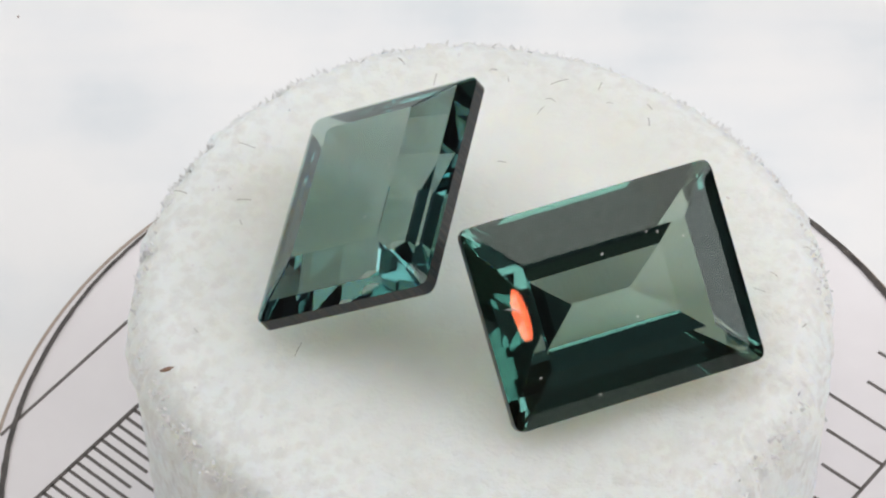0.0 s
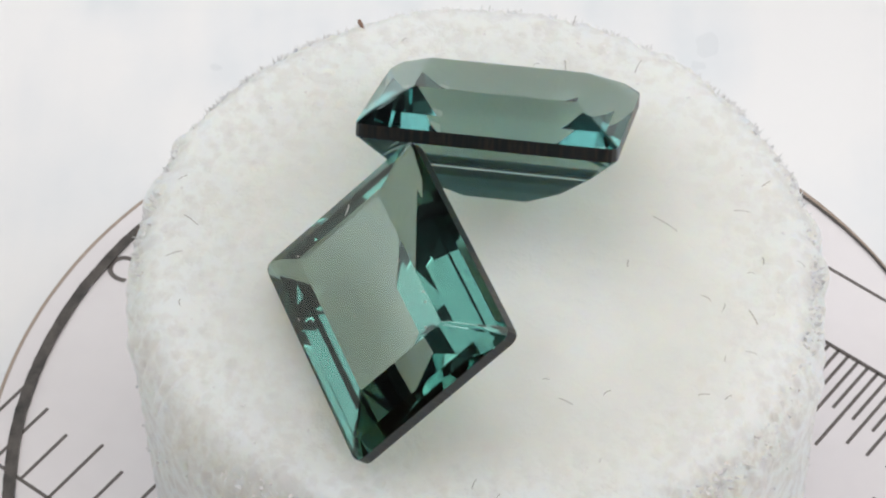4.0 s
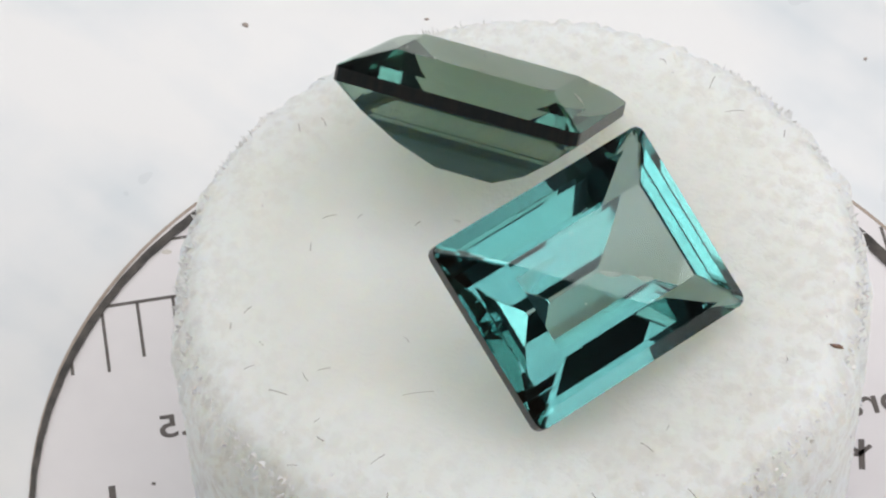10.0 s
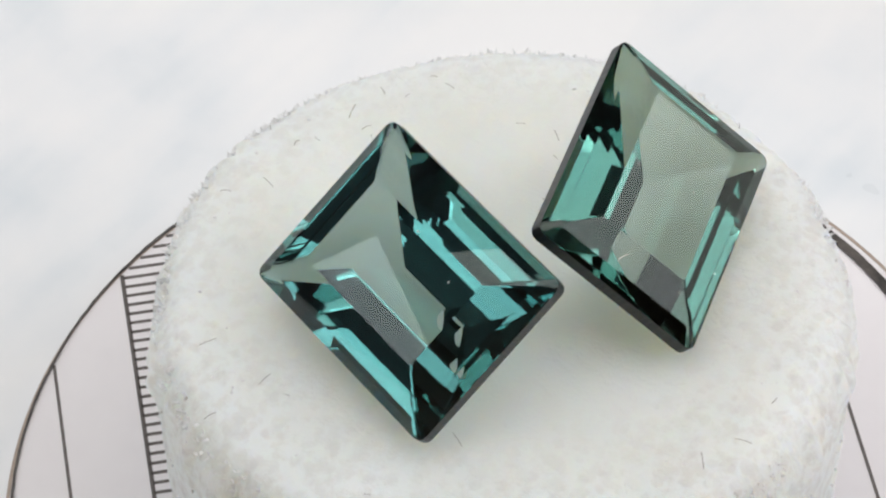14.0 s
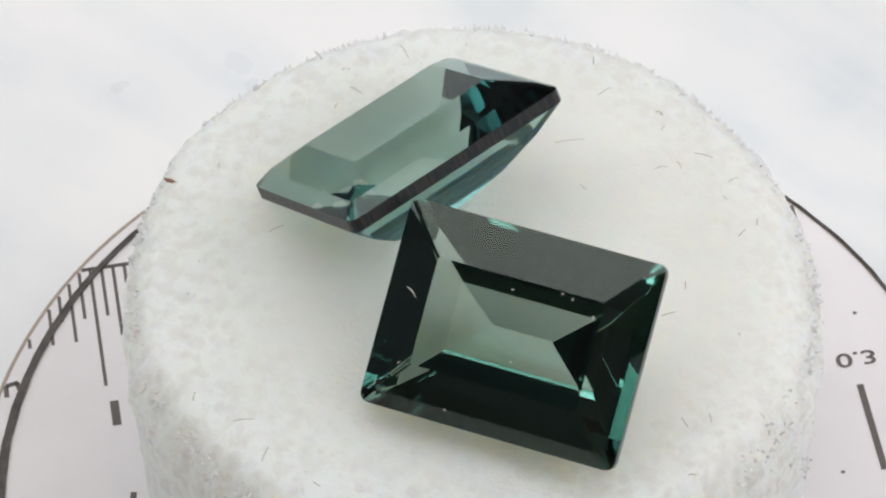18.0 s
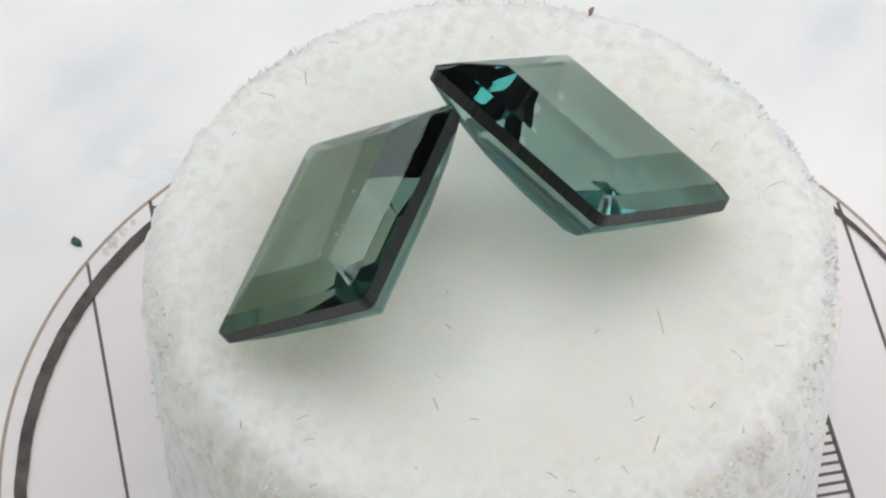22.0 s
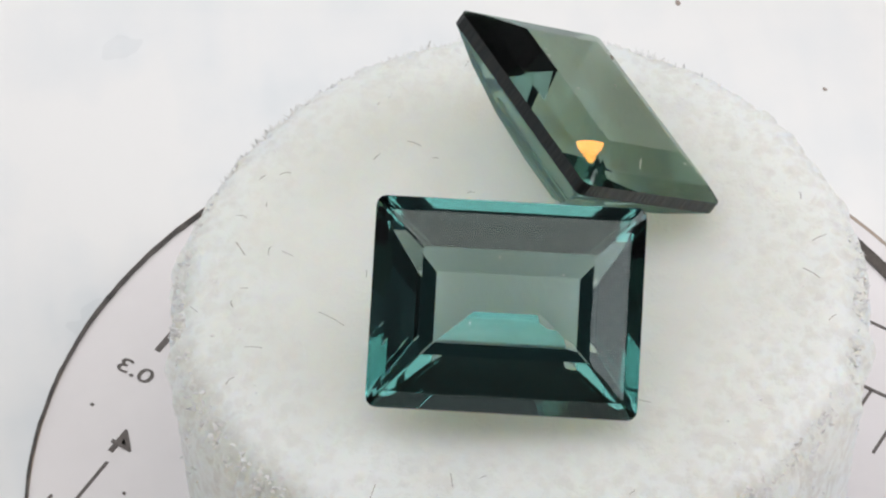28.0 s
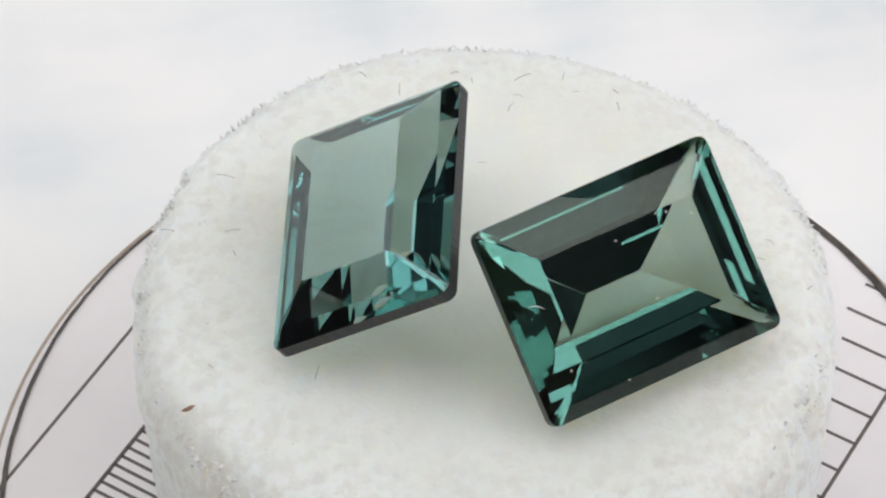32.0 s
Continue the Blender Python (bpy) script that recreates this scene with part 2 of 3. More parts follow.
def on_disc(s, u):
    """The plan place of a print mark: s along the scales, u across them."""
    p = E1 * s + E2 * u
    return p.x, p.y


def chord(u, lo, hi):
    """The stretch of the line u between lo and hi that lies on the disc."""
    cs, cu = DISC.dot(E1), DISC.dot(E2)
    half = math.sqrt(max(0.0, (DISC_R - 0.15) ** 2 - (u - cu) ** 2))
    return max(lo, cs - half), min(hi, cs + half)


def across(s, lo, hi):
    cs, cu = DISC.dot(E1), DISC.dot(E2)
    half = math.sqrt(max(0.0, (DISC_R - 0.15) ** 2 - (s - cs) ** 2))
    return max(lo, cu - half), min(hi, cu + half)


def bar(a, b, width, z0=0.0, z1=0.02):
    """A thin printed bar between two plan places."""
    a, b = Vector(a), Vector(b)
    n = (b - a).normalized().orthogonal() * width / 2
    q = [a - n, b - n, b + n, a + n]
    v = [(p.x, p.y, z) for z in (z0, z1) for p in q]
    f = [(3, 2, 1, 0), (4, 5, 6, 7), (0, 1, 5, 4), (1, 2, 6, 5), (2, 3, 7, 6), (3, 0, 4, 7)]
    return v, f


def printed(name, a, b, width, disc):
    v, f = bar(a, b, width)
    return part(name, mesh_of(name, v, f, INK), disc)


def lettering(name, text, s, u, height, width, disc):
    """Mirrored print: reads along s, with its top towards u."""
    curve = bpy.data.curves.new(name, "FONT")
    curve.body = text
    curve.size, curve.extrude = 1.0, 0.0
    curve.offset = 0.012
    ob = new(name, curve)
    me = bpy.data.meshes.new_from_object(ob.evaluated_get(bpy.context.evaluated_depsgraph_get()))
    bpy.data.objects.remove(ob)
    xs, ys = [p.co.x for p in me.vertices], [p.co.y for p in me.vertices]
    kx, ky = width / (max(xs) - min(xs)), height / (max(ys) - min(ys))
    x0, y0 = min(xs), min(ys)
    for p in me.vertices:
        x, y = on_disc(s + (p.co.x - x0) * kx, u + (p.co.y - y0) * ky)
        p.co = (x * U, y * U, 0.02 * U)
    me.flip_normals()
    me.materials.append(INK)
    return part(name, me, disc)


def printed_disc():
    v, f = lathe([(DISC_R - 0.2, -0.49), (DISC_R, -0.4), (DISC_R, -0.05), (DISC_R - 0.05, 0.0)], 160, *DISC)
    disc = new("printed_disc", mesh_of("printed_disc", v, f, CARD))
    spun(tagged(disc, "pale disc with mirrored black measuring scales under the foam", "measuring disc"))
    # brownish outline
    n = 160
    v = []
    for r, z in ((DISC_R - 0.12, 0.004), (DISC_R - 0.12, 0.02), (DISC_R + 0.02, 0.02), (DISC_R + 0.02, -0.05)):
        v += [(DISC.x + r * math.cos(2 * math.pi * i / n), DISC.y + r * math.sin(2 * math.pi * i / n), z) for i in range(n)]
    f = [(k * n + i, (k + 1) * n + i, (k + 1) * n + (i + 1) % n, k * n + (i + 1) % n) for k in range(3) for i in range(n)]
    part("outline", mesh_of("outline", v, f, EDGE), disc, "thin brownish edge line")
    # millimetre scale
    printed("scale_line", on_disc(*(chord(-13.3, -40, 40)[0], -13.3)), on_disc(*(chord(-13.3, -40, 40)[1], -13.3)), 0.17, disc)
    for k in range(-8, 70):
        s = -14.55 + 0.4675 * k
        length = 6.0 if k % 20 == 0 else 4.4 if k % 10 == 0 else 3.6 if k % 2 == 0 else 2.5
        lo, hi = across(s, -13.3, -13.3 + length)
        if hi - lo > 0.3:
            printed("tick", on_disc(s, lo), on_disc(s, hi), 0.138, disc)
    # coarse scale
    lo, hi = chord(11.3, -40, 40)
    printed("scale_line", on_disc(lo, 11.28 - 0.011 * lo), on_disc(hi, 11.28 - 0.011 * hi), 0.15, disc)
    for k in range(-21, 4):
        s = 11.5 + 1.459 * k
        length = {0: 5.3, 1: 2.8, 2: 3.3, -1: 2.7, -2: 1.9, -10: 4.3, -20: 4.3}.get(k, 3.2 if k % 2 else 2.7)
        u = 11.28 - 0.011 * s
        lo, hi = across(s, u - length, u)
        if hi - lo > 0.3:
            printed("tick", on_disc(s, lo), on_disc(s, hi), 0.13, disc)
    lo, hi = chord(14.37, -40, 40)
    printed("scale_line", on_disc(lo, 14.27 - 0.011 * lo), on_disc(hi, 14.27 - 0.011 * hi), 0.13, disc)
    lo, hi = chord(-16.5, -40, 40)
    printed("scale_line", on_disc(lo, -16.5), on_disc(hi, -16.5), 0.13, disc)
    # line-width sample and numbers
    printed("width_sample", on_disc(14.9, 2.3), on_disc(14.95, -1.85), 0.27, disc)
    lettering("lettering", "0.3", 14.3, -3.45, 0.7, 1.6, disc)
    lettering("lettering", "4", 13.0, -6.85, 1.2, 0.95, disc)
    lettering("lettering", "1", -14.5, -6.5, 1.2, 0.35, disc)
    lettering("lettering", ".5", 11.65, 4.2, 1.1, 1.1, disc)
    lettering("lettering", "Calibra", -19.2, 0.5, 1.3, 5.2, disc)
    lettering("lettering", "2", 11.8, -3.45, 0.8, 0.6, disc)
    # an unreadable mark: a stem with short strokes on both sides, and a hook by the ring
    for a, b, w in (((-14.05, -2.0), (-14.35, -0.6), 0.24), ((-14.2, -1.3), (-13.75, -0.75), 0.18), ((-14.2, -1.25), (-14.65, -0.95), 0.18), ((-14.2, -1.35), (-13.7, -1.2), 0.14),
                    ((-18.5, -8.0), (-18.5, -7.45), 0.2), ((-18.5, -8.0), (-18.0, -8.1), 0.2), ((-18.05, -8.1), (-17.95, -7.7), 0.2)):
        printed("print_stroke", on_disc(*a), on_disc(*b), w, disc)
    # beige stains
    rng = random.Random(3)
    for s, u, r in ((8.9, 15.2, 0.4), (9.4, 14.9, 0.3), (8.3, 16.3, 0.35), (8.0, 15.7, 0.22), (9.9, 14.6, 0.3), (10.6, 14.9, 0.2), (-14.75, 13.3, 0.45), (-15.2, 12.8, 0.35), (-14.3, 13.6, 0.3), (-15.6, 12.3, 0.22), (11.5, 13.5, 0.25)):
        n = 14
        ring = [(r * rng.uniform(0.6, 1.15) * math.cos(6.2832 * k / n), r * 0.6 * rng.uniform(0.6, 1.15) * math.sin(6.2832 * k / n)) for k in range(n)]
        v = [(*on_disc(s + x, u + y), 0.006) for x, y in ring]
        part("stain", mesh_of("stain", v, [tuple(range(n))[::-1]], STAIN), disc, "faint beige stain")
    for s, u in ((15.56, -5.38), (13.2, 2.1), (12.0, -8.2)):
        printed("ink_dot", on_disc(s, u), on_disc(s + 0.14, u + 0.05), 0.12, disc)
    return disc


printed_disc()


def dark_ring():
    """A dark inked ring, wider on one side, with a feathered edge, lying over the print."""
    n, v = 720, []
    for c, r in (((-0.62, -0.20), 18.62), ((-0.55, -0.40), 18.92)):
        for z in (0.03, 0.1):
            for i in range(n):
                a = 2 * math.pi * i / n
                e = r + 0.03 * noise.noise((40 * math.cos(a), 40 * math.sin(a), r)) + 0.02 * noise.noise((11 * math.cos(a), 11 * math.sin(a), r))
                v.append((c[0] + e * math.cos(a), c[1] + e * math.sin(a), z))
    f = []
    for i in range(n):
        j = (i + 1) % n
        f += [(i, n + i, n + j, j), (2 * n + i, 2 * n + j, 3 * n + j, 3 * n + i), (n + i, 3 * n + i, 3 * n + j, n + j), (i, j, 2 * n + j, 2 * n + i)]
    ob = new("dark_ring", mesh_of("dark_ring", v, f, RING))
    spun(tagged(ob, "thin black ring lying on the printed disc", "ring"))


dark_ring()

# ---------------------------------------------------------------- foam block
FOAM_C, FOAM_R, FOAM_TOP = Vector((-0.55, -0.67)), 12.80, 13.80


def foam_height(x, y):
    """The uneven top of the foam."""
    h = FOAM_TOP - 0.024 * (x + y) - 0.0026 * ((x - FOAM_C.x) ** 2 + (y - FOAM_C.y) ** 2) + 0.10 * noise.noise((x * 0.35, y * 0.35, 3.0)) + 0.05 * noise.noise((x * 1.7, y * 1.7, 7.0))
    for cx, cy in ((3.0, -4.0), (-4.2, -1.0)):
        h += 0.12 * math.exp(-((x - cx) ** 2 + (y - cy) ** 2) / 7.0)
    # the rim is worn low on one side
    reach = math.hypot(x - FOAM_C.x, y - FOAM_C.y)
    turn = math.remainder(math.atan2(y - FOAM_C.y, x - FOAM_C.x) - 1.0, 2 * math.pi)
    return h - 0.6 * math.exp(-(turn / 0.5) ** 2) * max(0.0, reach / FOAM_R - 0.55) ** 2 * 4.9


def foam_block():
    n, verts, faces = 560, [], []
    rings = [(0.15 + 0.33 * k, 0.0) for k in range(34)]
    rings += [(11.2 + 1.5 * math.sin(0.075 * k), 2.4 * (1 - math.cos(0.075 * k))) for k in range(1, 20)]
    depths = [0.15 + 0.26 * k for k in range(45)]
    edge = []
    for i in range(n):
        a = 2 * math.pi * i / n
        c, s = math.cos(a), math.sin(a)
        rag = 0.26 * noise.noise((c * 4, s * 4, 1.0)) + 0.24 * noise.noise((c * 17, s * 17, 2.0)) + 0.27 * noise.noise((c * 55, s * 55, 4.0))
        edge.append((c, s, rag))
    for r, drop in rings:
        w = min(1.0, max(0.0, (r - 11.2) / 1.2))
        for c, s, rag in edge:
            q = r + rag * w
            x, y = FOAM_C.x + q * c, FOAM_C.y + q * s
            verts.append((x, y, foam_height(x, y) - drop + 0.1 * w * noise.noise((c * 40, s * 40, 9.0))))
    for d in depths:
        top = max(0.0, 1 - d / 1.5)
        for c, s, rag in edge:
            z = foam_height(FOAM_C.x + 12.6 * c, FOAM_C.y + 12.6 * s) - 2.1 - d
            p = (c * FOAM_R * 0.9, s * FOAM_R * 0.9, z * 0.9)
            near, far = noise.voronoi(p)[0][:2]
            lump = 0.10 * min(0.6, far - near) + 0.06 * noise.noise((p[0] * 2.6, p[1] * 2.6, p[2] * 2.6))
            q = FOAM_R - 0.12 + rag * top + lump * min(1.0, d / 0.6) - 0.012 * d
            verts.append((FOAM_C.x + q * c, FOAM_C.y + q * s, z))
    m = len(rings) + len(depths)
    verts = [(x, y, max(z, 0.03)) for x, y, z in verts]
    for k in range(m - 1):
        for i in range(n):
            j = (i + 1) % n
            faces.append((k * n + i, (k + 1) * n + i, (k + 1) * n + j, k * n + j))
    faces.append(tuple(range(n)))
    faces.append(tuple(range((m - 1) * n, m * n))[::-1])
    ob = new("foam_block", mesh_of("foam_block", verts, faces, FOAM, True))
    spun(tagged(ob, "round block of white cellular foam with ragged edges", "foam block"))
    # torn flakes and spikes along the rim
    rng = random.Random(5)
    verts, faces = [], []
    for _ in range(1300):
        a = rng.uniform(0, 2 * math.pi)
        if noise.noise((math.cos(a) * 3, math.sin(a) * 3, 6.0)) < -0.12:
            continue
        r = FOAM_R - rng.uniform(0.3, 0.85)
        z = foam_height(FOAM_C.x + r * math.cos(a), FOAM_C.y + r * math.sin(a)) - 2.4 * (1 - math.sqrt(max(0.0, 1 - ((r - 11.2) / 1.55) ** 2))) - 0.12
        root = Vector((FOAM_C.x + r * math.cos(a), FOAM_C.y + r * math.sin(a), z))
        out = Vector((math.cos(a), math.sin(a), rng.uniform(0.2, 1.2)))
        out = (out + Vector((rng.gauss(0, 0.6), rng.gauss(0, 0.6), rng.gauss(0, 0.2)))).normalized()
        side = out.cross(Vector((rng.gauss(0, 1), rng.gauss(0, 1), 1.0))).normalized()
        thick = out.cross(side)
        length, width = rng.uniform(0.08, 0.32), rng.uniform(0.05, 0.15)
        base = len(verts)
        for p in (root - side * width, root + side * width * 0.8, root + thick * 0.06, root - thick * 0.05,
                  root + out * length + side * rng.uniform(-0.1, 0.1)):
            verts.append(tuple(p))
        faces += [(base + p, base + q, base + 4) for p, q in ((0, 2), (2, 1), (1, 3), (3, 0))] + [(base, base + 3, base + 1, base + 2)]
    crumbs = part("torn_edge", mesh_of("torn_edge", verts, faces, FLAKE), ob, "ragged torn flakes of foam along the rim")
    tagged(crumbs, kind="stuff")
    # loose pale flakes on the side and the outer part of the top
    verts, faces = [], []
    for _ in range(400):
        a = rng.uniform(0, 2 * math.pi)
        c, d = math.cos(a), math.sin(a)
        if noise.noise((c * 5, d * 5, 8.0)) + rng.uniform(-0.3, 0.3) < 0.0:
            continue
        if rng.random() < 0.75:
            z = FOAM_TOP - rng.uniform(2.2, 9.0)
            root, out = Vector((FOAM_C.x + (FOAM_R - 0.06) * c, FOAM_C.y + (FOAM_R - 0.06) * d, z)), Vector((c, d, 0.0))
        else:
            r = rng.uniform(9.6, 11.3)
            x, y = FOAM_C.x + r * c, FOAM_C.y + r * d
            root, out = Vector((x, y, foam_height(x, y) - 0.01)), Vector((0.0, 0.0, 1.0))
        out = (out + Vector((rng.gauss(0, 0.5), rng.gauss(0, 0.5), rng.gauss(0, 0.5)))).normalized()
        side = out.orthogonal()
        side.rotate(Matrix.Rotation(rng.uniform(0, 6.28), 3, out))
        fore, size, base = out.cross(side), rng.uniform(0.03, 0.1), len(verts)
        for k in range(5):
            q = 2 * math.pi * k / 5
            verts.append(tuple(root + (side * math.cos(q) + fore * math.sin(q) * 0.6) * size * rng.uniform(0.6, 1.1) + out * rng.uniform(0, 0.04)))
        verts += [tuple(root + out * 0.06), tuple(root - out * 0.1)]
        for k in range(5):
            faces += [(base + k, base + (k + 1) % 5, base + 5), (base + (k + 1) % 5, base + k, base + 6)]
    chips = part("flake_litter", mesh_of("flake_litter", verts, faces, FLAKE), ob, "small pale flakes scattered over the foam's side")
    tagged(chips, kind="stuff")
    return ob


foam_block()


# ---------------------------------------------------------------- gems
PAVILION = [(0.0, 0.0, -0.37), (1.0, 1.1, -1.43), (2.17, 2.4, -2.52), (3.5, 3.58, -3.34)]


def outline(length, width, inset_x, inset_y, z):
    """One step of the cut: a rectangle with small rounded corners."""
    l, w = length / 2 - inset_x, width / 2 - inset_y
    c = 0.34 if inset_x == 0 else 0.2 if inset_x < 0.8 else 0.09 if z > 0 else 0.035 if inset_x < 3 else 0.01
    pts = []
    for sx, sy, start in ((1, 1, 0), (-1, 1, 90), (-1, -1, 180), (1, -1, 270)):
        for k in range(4):
            a = math.radians(start + 30 * k)
            pts.append((sx * (l - c) + c * math.cos(a), sy * (w - c) + c * math.sin(a), z))
    return pts


def gem(length, width, inset_x, inset_y, rise, mats):
    """A rectangular step cut: a wide table, two crown steps, a girdle, three pavilion steps down to a keel."""
    stone = new("gemstone")
    top, edge, below = mats

    def bands(name, rings, mat, first=False, last=False):
        verts, faces, n = [], [], 16
        for ring in rings:
            verts += outline(length, width, *ring)
        for k in range(len(rings) - 1):
            for i in range(n):
                j = (i + 1) % n
                faces.append((k * n + i, (k + 1) * n + i, (k + 1) * n + j, k * n + j))
        if first:
            faces.append(tuple(range(n)))
        if last:
            faces.append(tuple(range((len(rings) - 1) * n, len(rings) * n))[::-1])
        part(name, mesh_of(name, verts, faces, mat), stone)

    table, rim = (inset_x, inset_y, 0.13 + rise), (0.0, 0.0, 0.13)
    step = (0.52, 0.52, 0.13 + 0.40 * rise)
    bands("table_facet", [table], top, first=True)
    bands("crown", [table, step, rim], top)
    bands("girdle", [rim, PAVILION[0]], edge)
    bands("pavilion", PAVILION, below, last=True)
    return stone


GEM_A = pose(3.945 * U, -3.951 * U, 16.844 * U, 38.10, -0.25, 19.67)
GEM_B = pose(-4.446 * U, 0.328 * U, 16.862 * U, -32.14, -1.56, 78.52)


def gems():
    first = gem(9.20, 7.22, 1.62, 1.72, 0.81, GREEN_GEM)
    first.matrix_world = GEM_A
    label = "greyish green step-cut rectangular tourmaline tilted on white foam"
    spun(tagged(first, label, "gemstone", "pair of cut gems"), GEM_A)
    second = gem(9.30, 7.28, 1.74, 1.79, 1.03, BLUE_GEM)
    second.matrix_world = GEM_B
    spun(tagged(second, "clear blue-green step-cut rectangular tourmaline tilted on white foam", "gemstone", "pair of cut gems"), GEM_B)


gems()


# ---------------------------------------------------------------- fibres and flecks
def fibre(x, y, turn, length, rng):
    """A short bent fibre lying on the foam."""
    n, sides, r = 6, 4, rng.uniform(0.010, 0.016)
    bend = rng.uniform(-0.3, 0.3) * length * rng.random()
    verts, faces = [], []
    for k in range(n + 1):
        q = k / n
        px, py, pz = (q - 0.5) * length, bend * (q - 0.5) ** 2 * 2, 0.04 + 0.05 * math.sin(q * math.pi)
        for i in range(sides):
            a = 2 * math.pi * i / sides
            verts.append((px, py + r * math.cos(a), pz + r * math.sin(a)))
    for k in range(n):
        for i in range(sides):
            j = (i + 1) % sides
            faces.append((k * sides + i, (k + 1) * sides + i, (k + 1) * sides + j, k * sides + j))
    faces += [tuple(range(sides)), tuple(range(n * sides, (n + 1) * sides))[::-1]]
    ob = new("fibre", mesh_of("fibre", verts, faces, FIBRE))
    m = pose(x * U, y * U, foam_height(x, y) * U, 0, 0, turn)
    ob.matrix_world = m
    spun(tagged(ob, "short thin grey fibre lying on the foam", "fibre", "fibres on the foam"), m)


def fibres():
    rng = random.Random(11)
    west = [(-9.15, 5.66, -24, 0.7), (-9.16, 2.94, -1, 0.58), (-7.0, -4.0, -112, 0.64), (-3.48, 9.99, -53, 0.4), (-9.24, 1.86, -75, 0.25),
            (-10.66, -3.05, -55, 0.25), (-2.3, -10.97, 45, 0.71), (-1.56, 6.15, 48, 1.09), (-2.21, 9.01, 79, 0.62), (-4.34, -11.3, 122, 0.37),
            (-11.5, 3.42, 164, 0.51), (-0.78, -11.57, 110, 0.61), (-0.03, 9.6, -179, 0.32)]
    east = [(5.74, 7.0, -89, 0.42), (2.1, 8.0, -21, 0.41), (9.34, -1.17, -25, 0.43), (10.86, -2.7, 39, 0.27), (0.23, 4.67, -10, 0.32),
            (2.45, 9.01, 21, 0.71), (6.11, 2.15, 57, 0.55), (0.04, 10.96, 39, 0.36), (3.32, 0.46, 87, 0.29), (0.53, 9.08, 86, 0.27),
            (3.98, 8.8, 67, 0.44), (9.9, -0.4, 139, 0.36), (5.74, 3.59, 127, 0.35), (2.26, -0.48, -162, 0.25), (5.79, 7.84, 124, 0.3),
            (5.2, 1.5, -100, 0.24), (1.35, -11.35, -179, 0.3), (1.72, 7.38, 52, 0.46), (11.2, 0.89, -23, 0.31), (4.3, 7.85, -11, 0.24)]
    for x, y, turn, length in west + east:
        fibre(x, y, turn, length, rng)


fibres()


def fleck(x, y, z, size, flat, mat, label, turn=0.0, seed=1):
    """An uneven crumb of dirt."""
    rng = random.Random(seed)
    n, verts, faces = 7, [], []
    for h, k in ((0.0, 0.8), (0.35, 1.0), (0.8, 0.6)):
        for i in range(n):
            a = 2 * math.pi * i / n
            q = size * k * rng.uniform(0.75, 1.2)
            verts.append((q * math.cos(a), q * flat * math.sin(a), h * size * min(flat, 0.5)))
    for k in range(2):
        for i in range(n):
            j = (i + 1) % n
            faces.append((k * n + i, k * n + j, (k + 1) * n + j, (k + 1) * n + i))
    faces += [tuple(range(n))[::-1], tuple(range(2 * n, 3 * n))]
    ob = new("fleck", mesh_of("fleck", verts, faces, mat))
    m = pose(x * U, y * U, z * U, 0, 0, turn)
    ob.matrix_world = m
    spun(tagged(ob, label, "fleck"), m)


def flecks():
    fleck(-11.6, -4.68, foam_height(-11.6, -4.68) - 0.02, 0.26, 0.4, BROWN, "small brown fleck lying near the foam's rim", 20, 1)
    fleck(4.24, -13.1, 0.0, 0.3, 0.7, ORANGE, "orange-brown crumb on the printed disc beside the foam", 40, 2)
    fleck(1.31, -21.27, -0.5, 0.3, 0.7, GREEN, "dark green crumb on the white turntable", 80, 3)
    for k, (x, y, size) in enumerate(((24.04, -11.59, 0.2), (18.17, -16.87, 0.14), (27.67, -16.99, 0.13), (2.12, -27.18, 0.13), (-20.71, 25.08, 0.1))):
        fleck(x, y, -0.5, size * 0.85, 0.7, SPECK, "tiny brown speck on the white turntable", 30 * k, 5 + k)


flecks()


def dust(stone_pose, x, y, z, length, tilt, turn, bend, label):
    """A curved white lint thread, or a speck where it is short, on a facet."""
    n, sides, r = 8, 5, 0.022 if length > 0.2 else 0.03
    verts, faces = [], []
    for k in range(n + 1):
        q = k / n
        w = r * (0.35 + math.sin(q * math.pi)) * 0.8
        for i in range(sides):
            a = 2 * math.pi * i / sides
            verts.append(((q - 0.5) * length, bend * (0.25 - (q - 0.5) ** 2) * 4 + w * math.cos(a), w + w * math.sin(a)))
    for k in range(n):
        for i in range(sides):
            j = (i + 1) % sides
            faces.append((k * sides + i, (k + 1) * sides + i, (k + 1) * sides + j, k * sides + j))
    faces += [tuple(range(sides)), tuple(range(n * sides, (n + 1) * sides))[::-1]]
    ob = new("lint" if length > 0.2 else "dust_speck", mesh_of("lint", verts, faces, LINT))
    m = stone_pose @ pose(x * U, y * U, z * U) @ tilt @ pose(0, 0, 0, 0, 0, turn)
    ob.matrix_world = m
    spun(tagged(ob, label, "lint" if length > 0.2 else "dust"), m)


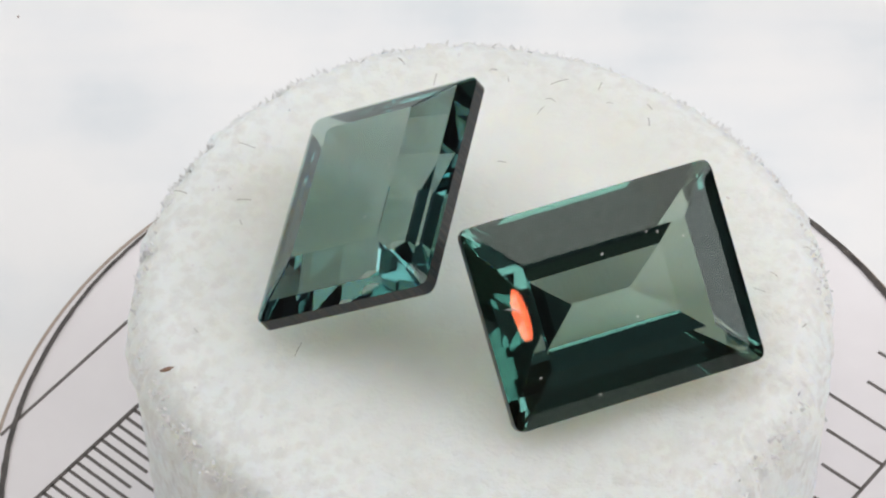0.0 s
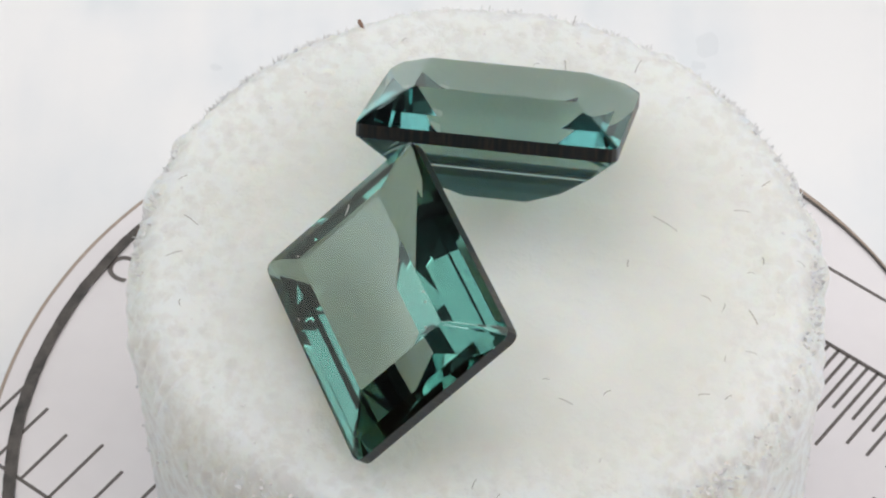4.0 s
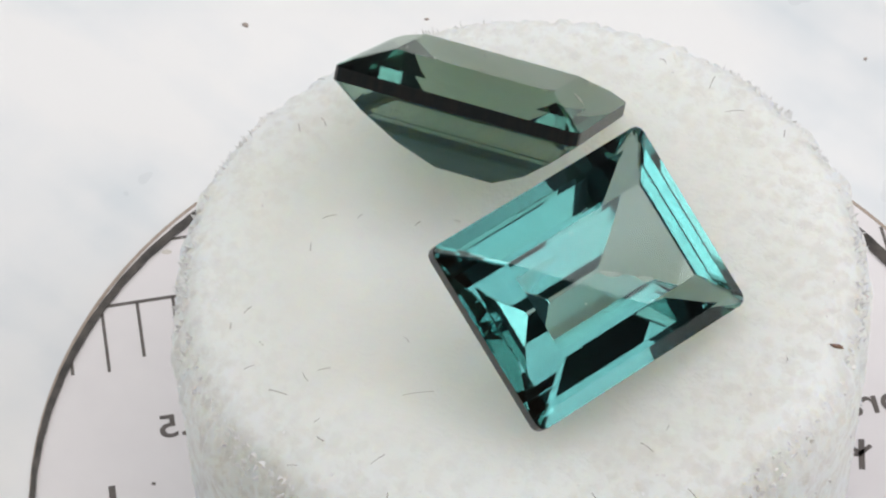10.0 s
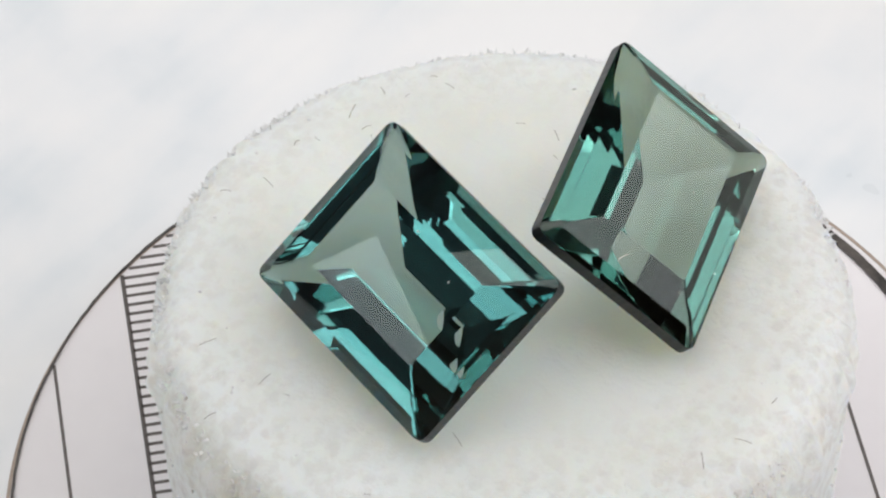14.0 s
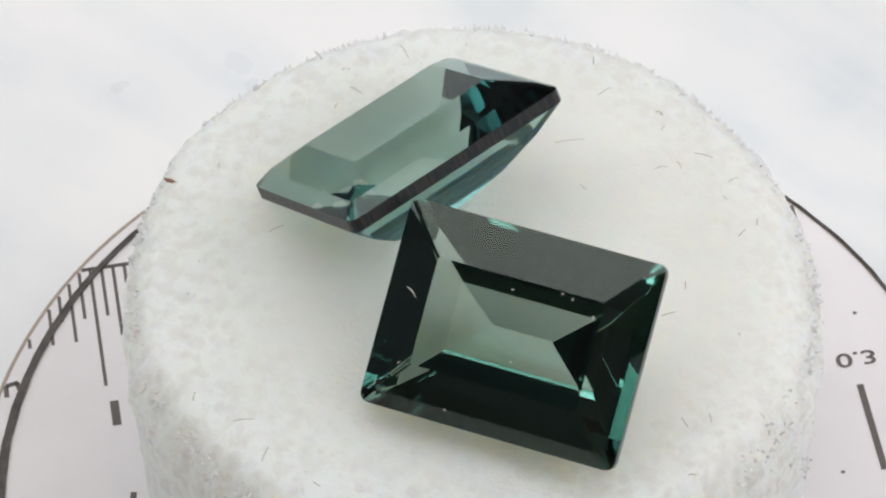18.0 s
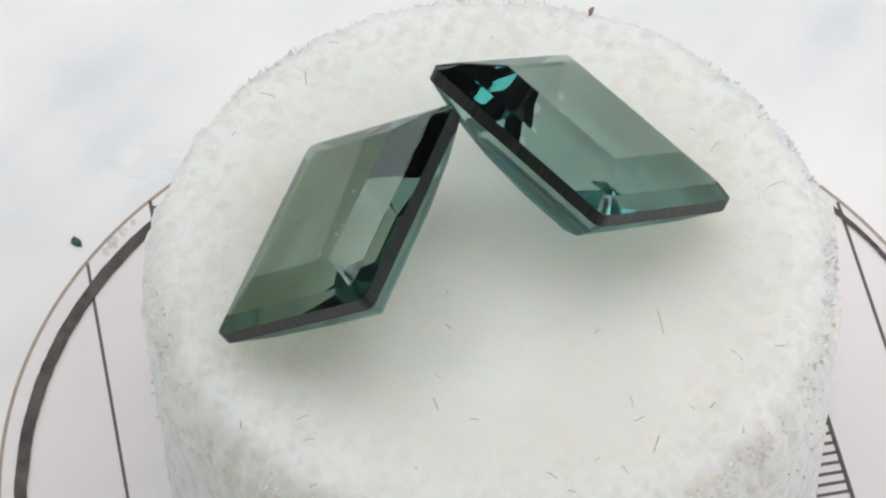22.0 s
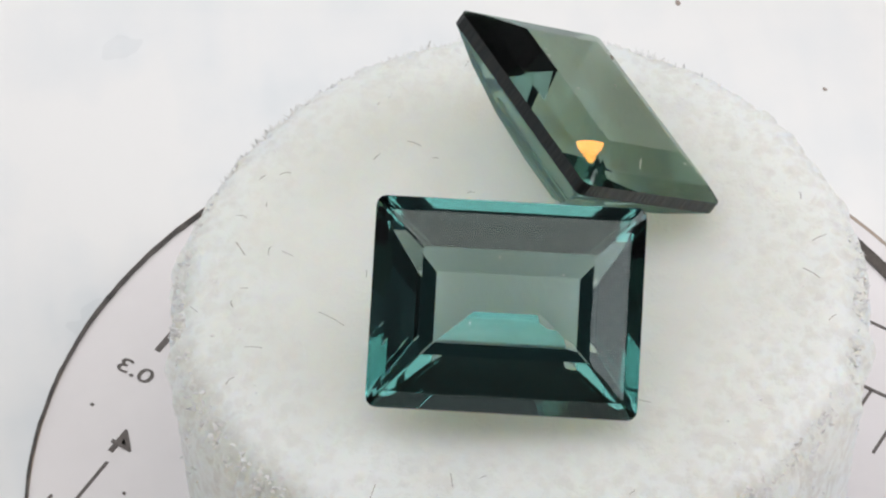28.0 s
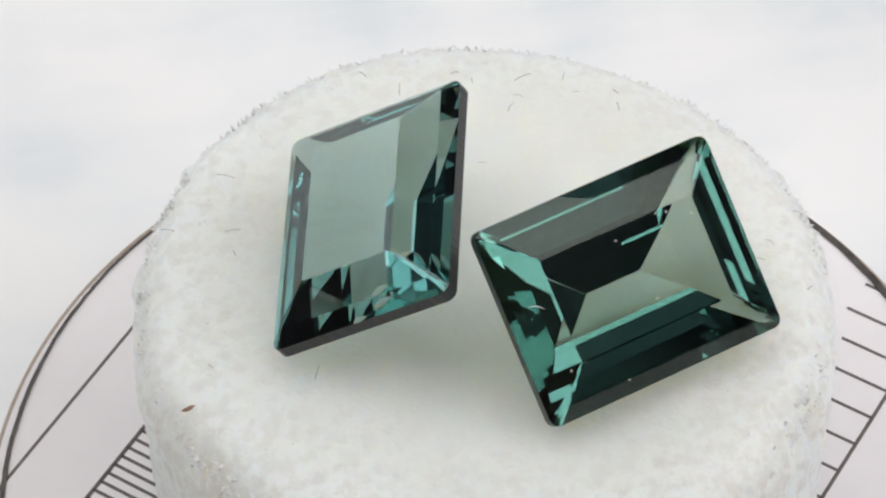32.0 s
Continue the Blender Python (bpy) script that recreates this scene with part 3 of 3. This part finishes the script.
def gem_dust():
    table, end = Matrix.Identity(4), Matrix.Rotation(math.radians(-23), 4, "Y")
    side = Matrix.Rotation(math.radians(33), 4, "X")
    dust(GEM_A, -3.65, 0.46, 0.65, 0.58, end, -28, 0.07, "curved white lint thread on a dark gem facet")
    for x, y, z, tilt in ((-0.19, 1.48, 0.945, table), (1.52, 1.8, 0.945, table), (2.74, 1.31, 0.945, table), (-1.5, -3.1, 0.455, side),
                          (-3.4, -1.95, 0.76, end), (1.9, 1.7, 0.945, table), (0.4, -0.9, 0.945, table)):
        dust(GEM_A, x, y, z, 0.1, tilt, 40 * x, 0.01, "tiny white dust speck on the gem")
    for x, y in ((1.2, 0.7), (-1.9, -1.1), (0.3, -1.6)):
        dust(GEM_B, x, y, 1.165, 0.09, table, 50 * x, 0.01, "tiny white dust speck on the gem")


gem_dust()


# ---------------------------------------------------------------- warm lamps above the table
def pendant_lamp(place, radius, glow, label, length=1.0, axis=(0, 0, 1)):
    lamp = new("pendant_lamp")
    lamp.location = place
    tagged(lamp, label, "lamp")
    r = radius / U
    v, f = lathe([(r * math.sin(a), -r * length * math.cos(a)) for a in [0.05 + 0.25 * k for k in range(12)]], 24)
    bulb = part("bulb", mesh_of("bulb", v, f, glow, True), lamp, "warm glowing bulb")
    bulb.matrix_basis = Vector(axis).to_track_quat("Z", "Y").to_matrix().to_4x4()
    top = radius * 0.9
    v, f = lathe([(radius * 0.35 / U, top / U), (radius * 0.35 / U, (top + 0.05) / U), (0.002 / U, (top + 0.06) / U)], 16)
    part("socket", mesh_of("socket", v, f, RING), lamp)
    v, f = lathe([(0.002 / U, (top + 0.06) / U), (0.002 / U, (1.599 - place[2]) / U)], 8)
    part("cord", mesh_of("cord", v, f, RING), lamp)


pendant_lamp((-0.1263, -0.2528, 0.2318), 0.0011, RED_BULB, "slim red glowing tube bulb hanging on a dark cord", 3.6, (0.307, -0.716, -0.627))
pendant_lamp((0.1263, 0.2817, 0.192), 0.0052, AMBER_BULB, "small amber glowing bulb hanging on a dark cord")


# ---------------------------------------------------------------- turning
def motions():
    """The turntable goes round once in about sixteen seconds, and all that lies on it goes with it."""
    drift = [-0.36, -0.33, -0.32, -0.39, -0.66, -0.79, -0.94, -1, -1.04, -1.2, -1.34, -1.28, -1.16, -0.79, -0.48, -0.05, 0.35, 0.59, 0.87, 0.87, 0.94, 1.18, 1.45, 1.62, 1.69, 1.49, 1.29, 1.3, 1.38, 1.59, 1.57, 1.81, 2.03]
    rows = [(float(k), -(360 / 16.25 * k + d)) for k, d in enumerate(drift)]
    for ob, m in SPUN:
        walk(ob, [(t, pose(0, 0, 0, 0, 0, a) @ m) for t, a in rows])


motions()
